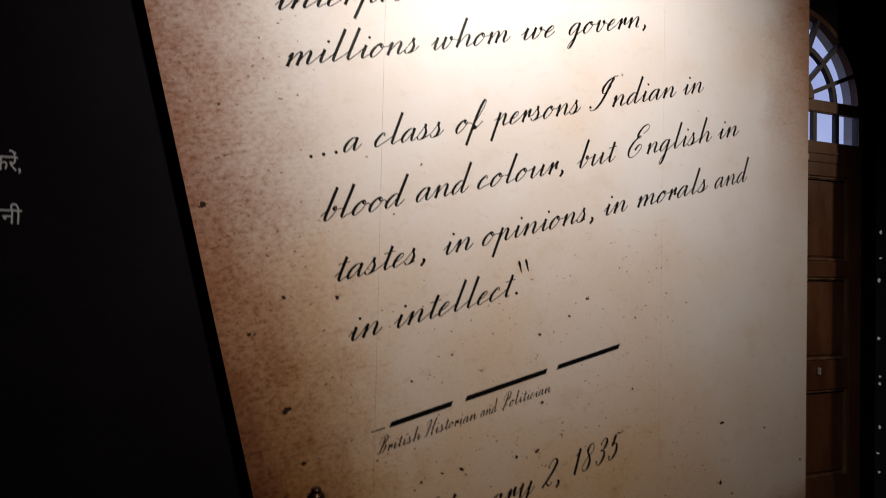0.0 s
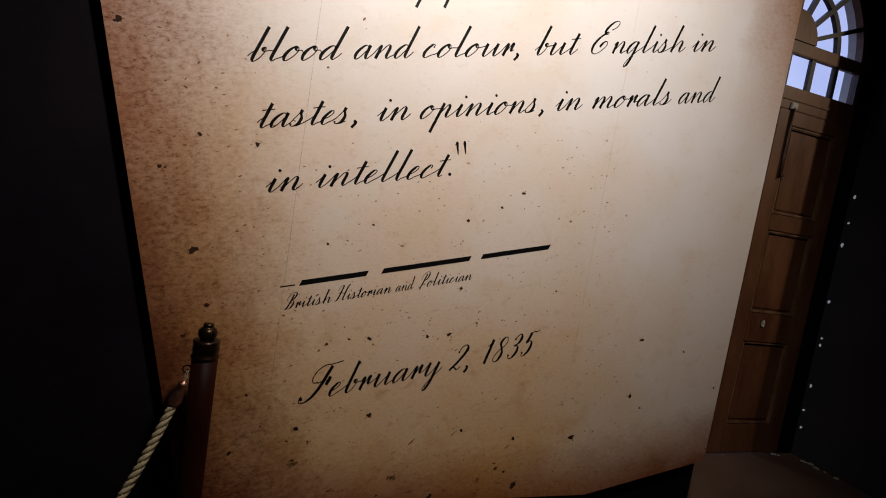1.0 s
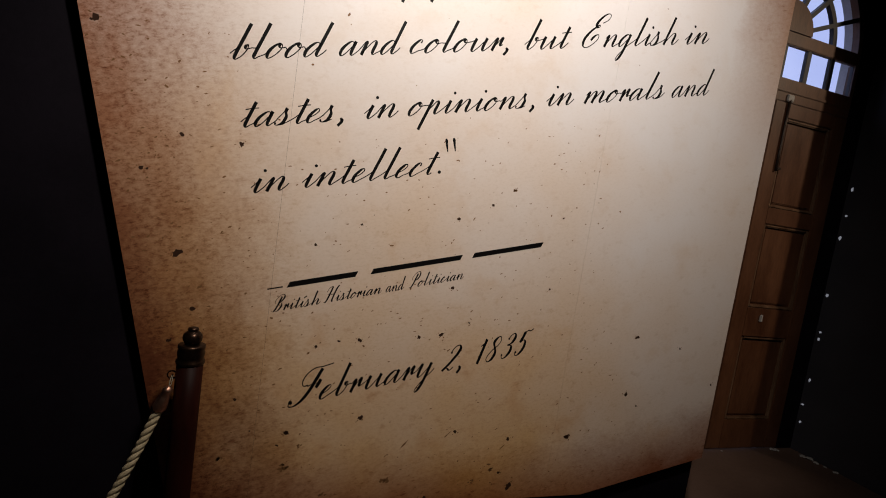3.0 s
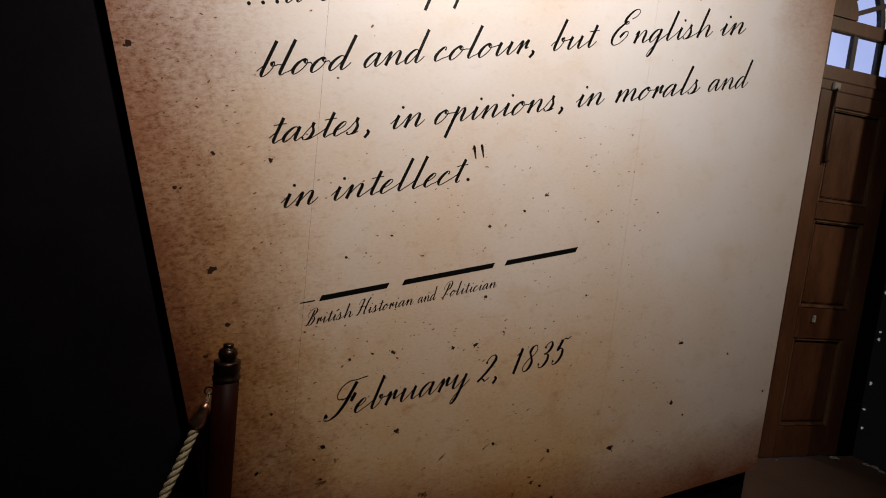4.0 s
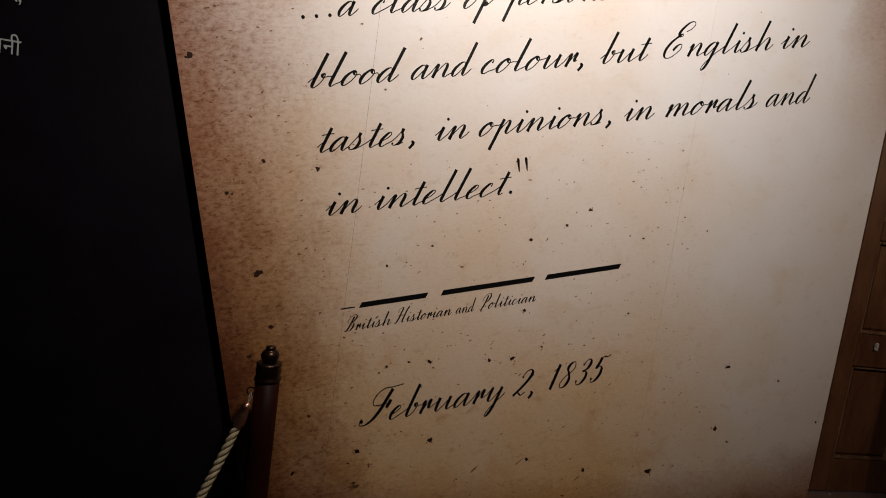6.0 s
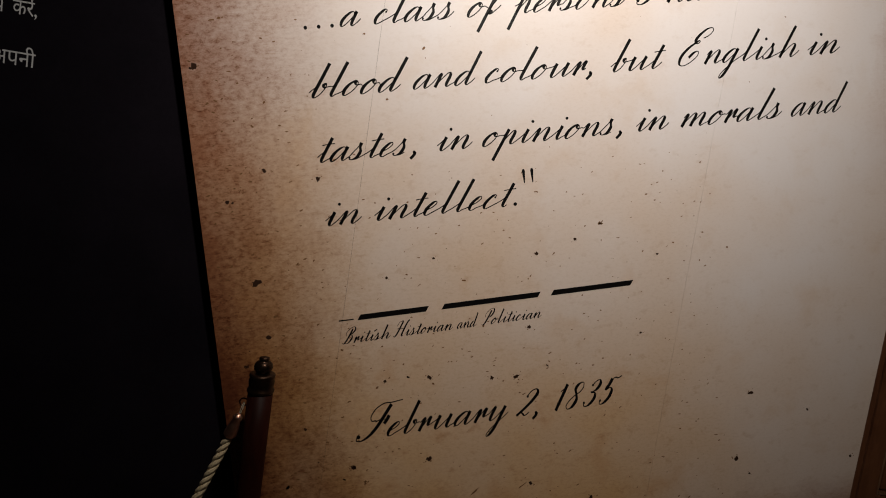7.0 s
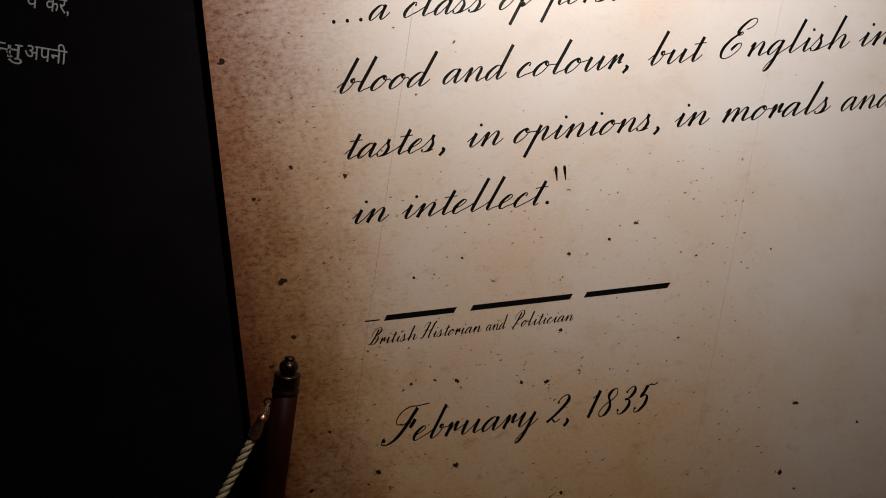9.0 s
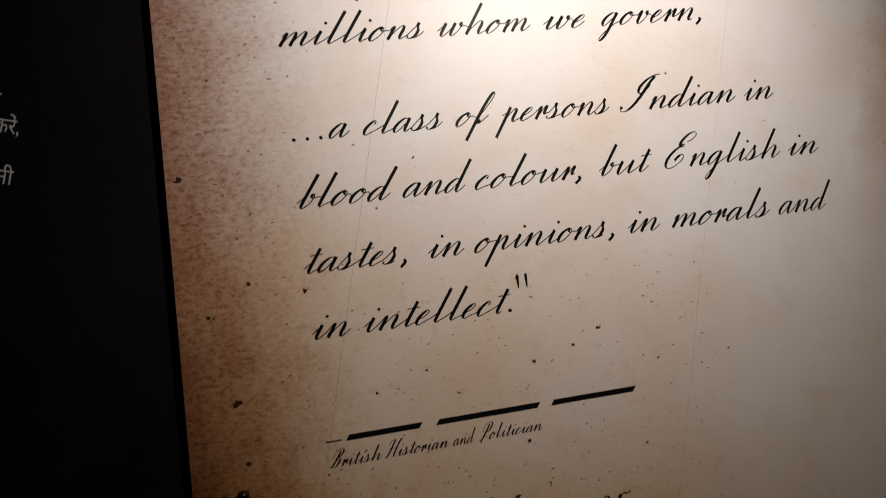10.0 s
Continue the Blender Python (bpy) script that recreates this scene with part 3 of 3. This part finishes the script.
def slanted(p):
    return Vector((p[0] + SLANT * p[1], p[1]))


def pen_stroke(bm, points, at, heavy, bold):
    """One stroke: a flat ribbon, broad where the pen runs down."""
    line = smooth_line(points)
    n = len(line)
    widths = []
    for i in range(n):
        d = (line[min(i + 1, n - 1)] - line[max(i - 1, 0)]).normalized()
        widths.append(bold * (HAIR + heavy * SHADE * max(0.0, -d.y) ** 1.6))
    widths = [(widths[max(i - 1, 0)] + widths[i] + widths[min(i + 1, n - 1)]) / 3 for i in range(n)]
    line = [slanted(p + Vector((at, 0))) for p in line]
    rows = []
    for i in range(n):
        d = (line[min(i + 1, n - 1)] - line[max(i - 1, 0)]).normalized()
        side = Vector((-d.y, d.x)) * widths[i] / 2
        rows.append([bm.verts.new((q.x, 0, q.y)) for q in (line[i] - side, line[i] + side)])
    for a, c in zip(rows, rows[1:]):
        bm.faces.new((a[0], c[0], c[1], a[1]))


def pen_dot(bm, x, y, r):
    c = slanted((x, y))
    bm.faces.new([bm.verts.new((c.x + r * math.cos(math.pi * i / 6), 0, c.y + r * math.sin(math.pi * i / 6))) for i in range(12)])


def written(text, u0, u1, v, high=0.040, parent=None):
    """A word in joined script, fitted between u0 and u1 on the base line v; high: the height of a small letter."""
    made = []
    pen, exit_at, before = 0.0, None, None
    bold = 1.0 if high > 0.03 else 1.2
    for ch in text:
        first, start, last, out, strokes, dots = LETTERS[ch]
        if before is not None:
            gap = 1.05 if not ch.isalnum() else (0.82 if ch.isdigit() else GAPS[first])
            if before.isupper():
                gap = {"E": 1.2, "I": 1.45}.get(before, 0.95)
            elif before in "obvw":
                gap *= 0.75
            pen += gap
        bm = bmesh.new()
        made.append(("letter" if ch.isalnum() else "punctuation_mark", bm))
        if ch.islower():
            if exit_at is not None:
                a, c = Vector(exit_at), Vector((pen + start[0], start[1]))
                if c.x > a.x - 0.1:
                    pen_stroke(bm, [a, a.lerp(c, 0.5) + Vector((0.04, -0.03)), c], 0.0, 0.0, bold)
            elif ch in "iuwtbp":
                pen_stroke(bm, [(pen - 0.40, 0.40 if ch != "p" else 0.55), (pen - 0.2, 0.64), (pen + start[0], start[1] + 0.04)], 0.0, 0.0, bold)
        for pts in strokes:
            pen_stroke(bm, pts, pen, 1.0, bold * (1.1 if ch == "F" or ch.isdigit() else 1.0))
        for x, y, r in dots:
            if ch == "i":
                bm = bmesh.new()
                made.append(("letter_dot", bm))
            pen_dot(bm, pen + x, y, r)
        exit_at = (pen + out[0], out[1]) if out else None
        before, pen = ch, pen + last
    if exit_at is not None:
        pen_stroke(made[-1][1] if before != "i" else made[-2][1], [exit_at, (exit_at[0] + 0.15, exit_at[1] + 0.17), (exit_at[0] + 0.24, exit_at[1] + 0.34)], 0.0, 0.0, bold)
    xs = [p.co.x for name, bm in made for p in bm.verts]
    lo, hi = min(xs), max(xs)
    for name, bm in made:
        for p in bm.verts:
            p.co = (u0 + (p.co.x - lo) * (u1 - u0) / (hi - lo), -0.0001, v + p.co.z * high)
        part(name, bm, INK, parent)


LINES = (
    (0.655, (("interpreters", 0.0, 0.62),)),
    (0.484, (("millions", -0.011, 0.427), ("whom", 0.467, 0.767), ("we", 0.808, 0.95), ("govern,", 0.985, 1.355))),
    (0.201, (("...", -0.004, 0.085), ("a", 0.102, 0.167), ("class", 0.203, 0.449), ("of", 0.486, 0.625), ("persons", 0.605, 0.993), ("Indian", 1.027, 1.44), ("in", 1.47, 1.581))),
    (0.002, (("blood", -0.013, 0.296), ("and", 0.298, 0.524), ("colour,", 0.521, 0.868), ("but", 0.928, 1.115), ("English", 1.153, 1.575), ("in", 1.604, 1.721))),
    (-0.190, (("tastes,", -0.013, 0.288), ("in", 0.353, 0.466), ("opinions,", 0.494, 0.952), ("in", 0.999, 1.112), ("morals", 1.149, 1.507), ("and", 1.537, 1.748))),
    (-0.383, (("in", -0.014, 0.099), ("intellect.", 0.136, 0.59))),
    (-1.077, (("February", -0.008, 0.496), ("2,", 0.519, 0.606), ("1835", 0.651, 0.894))),
)
for v, words in LINES:
    for text, u0, u1 in words:
        written(text, u0, u1, v, 0.043 if v < -1 else 0.040, panel)
for u in (0.613, 0.640):
    part("quotation_mark", slab([(u + 0.0035, -0.316), (u + 0.007, -0.316), (u + 0.010, -0.279), (u + 0.008, -0.272), (u + 0.002, -0.272), (u, -0.279)], -0.0002, -0.00005), INK, panel)
for text, u0, u1, v in (("British", -0.011, 0.142, -0.757), ("Historian", 0.150, 0.343, -0.756), ("and", 0.355, 0.430, -0.756), ("Politician", 0.436, 0.636, -0.755)):
    written(text, u0, u1, v, 0.0185, panel)
# the signature above it stays as plain slanted bars
part("dash", slab([(-0.012, -0.684), (0.034, -0.684), (0.034, -0.680), (-0.012, -0.680)], -0.0002, -0.00005), INK, panel)
for u0, u1 in ((0.045, 0.274), (0.312, 0.640), (0.672, 0.955)):
    part("writing_bar", slab([(u0, -0.687), (u1 - 0.012, -0.687), (u1, -0.670), (u0 + 0.012, -0.670)], -0.0002, -0.00005), INK, panel)

# flecks printed on the sheet
rng = random.Random(11)


def fleck(bm, u, v, r, stretch=1.0, turn=0.0, depth=-0.00008):
    k = 9
    pts = []
    for i in range(k):
        a = 2 * math.pi * i / k
        q = r * rng.uniform(0.4, 1.2)
        x, z = q * stretch * math.cos(a), q * math.sin(a)
        pts.append((u + x * math.cos(turn) - z * math.sin(turn), depth, v + x * math.sin(turn) + z * math.cos(turn)))
    bm.faces.new([bm.verts.new(p) for p in pts])


dark, pale = bmesh.new(), bmesh.new()
BIG = ((-0.33, 0.119, 0.0102), (-0.242, -0.53, 0.0136), (-0.291, -0.281, 0.0068), (0.151, -0.563, 0.0051), (0.249, -0.903, 0.0068), (-0.027, -1.164, 0.0068), (0.548, -1.316, 0.0068), (1.004, -1.458, 0.0119), (1.351, -1.118, 0.0085), (1.286, -1.347, 0.0085), (1.561, -1.21, 0.0051), (1.334, -1.412, 0.0051), (1.722, -1.411, 0.0068), (0.635, -0.545, 0.0068), (0.769, -0.513, 0.0051), (0.304, -0.52, 0.0051), (0.969, -0.851, 0.0051), (0.534, -0.94, 0.0093), (0.22, -1.175, 0.011), (-0.02, -0.239, 0.0068), (-0.173, -0.198, 0.0076), (-0.308, -0.788, 0.0068), (-0.159, -1.016, 0.0051), (0.107, -0.896, 0.0051), (-0.05, -1.273, 0.0051), (1.043, -0.594, 0.0042), (0.754, -1.4, 0.0085), (0.453, -0.934, 0.0068), (0.592, -0.781, 0.0085), (-0.229, -0.704, 0.0068), (0.739, -1.596, 0.013), (0.4, -1.544, 0.011), (0.703, -1.527, 0.006), (-0.024, -1.166, 0.007))
WORN = ((0.273, -1.434, 0.012), (0.674, -1.505, 0.008), (0.011, -1.222, 0.007), (-0.234, -1.194, 0.008), (-0.049, -1.283, 0.012), (0.289, -1.336, 0.006), (0.588, -1.531, 0.008), (0.058, -1.416, 0.008), (0.86, -0.47, 0.007))
for u, v, r in BIG:
    fleck(dark, u, v, r * 0.95, 1.25, rng.uniform(0, 3))
    fleck(dark, u + r * rng.uniform(-0.9, 0.9), v + r * rng.uniform(-0.7, 0.7), r * 0.45, 1.5, rng.uniform(0, 3), -0.0001)
    for k in range(4):
        fleck(pale, u + r * rng.uniform(-2.6, 2.6), v + r * rng.uniform(-1.6, 1.6), r * rng.uniform(0.1, 0.3), 1.6, rng.uniform(0, 3))
for u, v, r in WORN:
    for k in range(5):
        fleck(pale, u + r * rng.uniform(-1.4, 1.4), v + r * rng.uniform(-0.8, 0.8), r * rng.uniform(0.25, 0.6), 2.0, rng.uniform(0.0, 0.9))
# long hairs in the paper
for u, v, size in ((0.518, -1.319, 0.022), (0.358, -1.312, 0.024), (0.73, -1.425, 0.020), (0.535, -0.943, 0.016), (0.25, -0.60, 0.010)):
    fleck(pale, u, v, size * 0.12, 8.0, 0.55)
for i in range(110):
    u, v = rng.uniform(-0.34, 1.75), rng.uniform(-1.65, 0.7)
    u = -0.36 + (u + 0.36) * rng.uniform(0.35, 1)
    amid = any(-0.06 < v - at < 0.11 for at, words in LINES) and u > -0.05
    fleck(dark if rng.random() < 0.10 and not amid else pale, u, v, (0.4 if amid else 1.0) * rng.uniform(0.0015, 0.0045), rng.uniform(1, 2.2), rng.uniform(-0.7, 0.9))
for i in range(260):
    u, v = -0.36 + abs(rng.gauss(0, 0.24)), rng.uniform(-1.6, 0.9)
    fleck(pale, u, v, rng.uniform(0.0010, 0.0032), rng.uniform(1.2, 3.0), rng.uniform(-0.4, 0.5))
for i in range(460):
    u, v = rng.uniform(-0.32, 1.25), rng.uniform(-1.6, -0.25)
    fleck(pale, u, v, rng.uniform(0.0010, 0.0026), rng.uniform(1.2, 2.8), rng.uniform(-0.3, 0.9), -0.00006)
tagged(part("fleck_print", dark, FLECK, panel), "dark brown ageing flecks", kind="stuff")
tagged(part("fleck_print", pale, FADED, panel), "pale brown ageing flecks", kind="stuff")

# grey lettering on the black wall
caption = thing("wall_caption", "grey Devanagari caption lettered on the black partition", "lettering", pose(0, WALL_Y, 0))


def wall_words(text, x0, x1, z, size, keep=9.0):
    verts, faces = letter_mesh(text)
    faces = [f for f in faces if min(verts[i][0] for i in f) < keep]
    lo, hi = min(x for x, y in verts), max(x for x, y in verts)
    bm = bmesh.new()
    vs = [bm.verts.new((x0 + (x - lo) * (x1 - x0) / (hi - lo), -0.0002, z + y * size)) for x, y in verts]
    for f in faces:
        bm.faces.new([vs[i] for i in f])
    return part("lettering", bm, WHITE_INK, caption)


wall_words("अपनी", -0.913, -0.797, 1.598, 0.062)
wall_words("न", -1.000, -0.940, 1.594, 0.062, 0.42)
wall_words("तु", -0.966, -0.918, 1.594, 0.062)
wall_words("करें,", -0.868, -0.803, 1.741, 0.062)
wall_words("य", -0.920, -0.889, 1.741, 0.062)
part("lettering", ring_slab(0.0055, 0.0085, -60, 150, -0.896, 1.791, -0.0003, -0.0001, 12), WHITE_INK, caption)
wall_words("द", -0.968, -0.936, 1.815, 0.062)
wall_words("व", -0.950, -0.930, 1.806, 0.036)
wall_words("ारा", -0.929, -0.862, 1.812, 0.062)

# ---- rope stanchions ----
POST_X, POST_Y, POST_H = -0.021, -0.155, 0.885


def stanchion(m):
    ob = thing("rope_stanchion", "dark red wooden rope stanchion with ringed brass finial", "stanchion", m, "stanchions along the panel")
    part("foot", lathe([(0.15, 0), (0.15, 0.018), (0.135, 0.03), (0.06, 0.042), (0.045, 0.06)]), BRASS, ob, "round brass foot", True)
    part("shaft", lathe([(0.035, 0.05), (0.035, 0.3), (0.0345, 0.6), (0.034, 0.79)]), POST_WOOD, ob, "polished dark red wooden shaft", True)
    part("collar", lathe([(0.0345, 0.786), (0.037, 0.789), (0.037, 0.795), (0.033, 0.799), (0.034, 0.806), (0.0355, 0.818), (0.033, 0.827), (0.035, 0.831), (0.035, 0.838), (0.028, 0.841)]), BRASS, ob, "ringed aged brass collar", True)
    part("knob", lathe([(0.012, 0.838), (0.019, 0.843), (0.0245, 0.852), (0.0255, 0.860), (0.0235, 0.868), (0.017, 0.875), (0.012, 0.877), (0.0145, 0.881), (0.013, 0.886), (0.004, 0.888)]), BRASS, ob, "small turned brass knob", True)
    part("eye_ring", tube([Vector((-0.042 + 0.011 * math.cos(a), 0, 0.752 + 0.011 * math.sin(a))) for a in [2 * math.pi * i / 16 for i in range(17)]], 0.0022, 6), BRASS, ob, "", True)
    return ob


stanchion(pose(POST_X, POST_Y, 0))
FAR_X = -0.99
stanchion(pose(FAR_X, POST_Y - 0.05, 0, 0, 0, 180))

rope = thing("barrier_rope", "thick cream twisted cotton rope with copper ends, slung between stanchions", "rope")
ROPE_Y = -0.2
LEFT, RIGHT = Vector((-0.94, ROPE_Y, 0.70)), Vector((-0.072, ROPE_Y, 0.70))
mid, half = (LEFT.x + RIGHT.x) / 2, (RIGHT.x - LEFT.x) / 2
line = []
for i in range(301):
    x = RIGHT.x + (LEFT.x - RIGHT.x) * i / 300
    line.append(Vector((x, ROPE_Y, 0.035 + 0.665 * ((x - mid) / half) ** 2)))
# even steps along the sag
lengths = [0.0]
for p, q in zip(line, line[1:]):
    lengths.append(lengths[-1] + (q - p).length)
total = lengths[-1]


def along(s):
    s = max(0.0, min(total - 1e-6, s))
    k = next(i for i in range(300) if lengths[i + 1] > s)
    f = (s - lengths[k]) / (lengths[k + 1] - lengths[k])
    return line[k].lerp(line[k + 1], f)


STEPS = 420
for strand in range(3):
    pts = []
    for i in range(STEPS + 1):
        s = total * i / STEPS
        p = along(s)
        d = (along(s + 0.004) - along(s - 0.004)).normalized()
        nrm = Vector((0, 1, 0))
        bin_ = d.cross(nrm)
        a = 2 * math.pi * (strand / 3 + s / 0.075)
        pts.append(p + 0.0058 * (nrm * math.cos(a) + bin_ * math.sin(a)))
    part("strand", tube(pts, 0.0071, 8), ROPE, rope, "", True)
for end, inner in ((0.0, 0.03), (total, total - 0.03)):
    p, q = along(end), along(inner)
    d = (p - q).normalized()
    path = [q + d * t for t in (0.0, 0.004, 0.010, 0.024, 0.040, 0.050, 0.054, 0.060, 0.066, 0.070)]
    part("ferrule", tube(path, [0.0145, 0.0172, 0.0176, 0.0160, 0.0130, 0.0110, 0.0130, 0.0125, 0.0080, 0.0030], 16), COPPER, rope, "polished copper ferrule", True)
    post = Vector((POST_X - 0.04, POST_Y, 0.752)) if end == 0 else Vector((FAR_X + 0.04, POST_Y - 0.05, 0.752))
    tip = q + d * 0.068
    loop = []
    for i in range(25):
        a = 2 * math.pi * i / 24
        c = (tip + post) / 2
        ax = (post - tip) / 2
        loop.append(c - ax * math.cos(a) + Vector((0, 0.004, 0)) * math.sin(a) + ax.normalized().cross(Vector((0, 1, 0))) * 0.008 * math.sin(a))
    part("cord_loop", tube(loop, 0.0014, 6), CORD, rope, "thin cord loop", True)
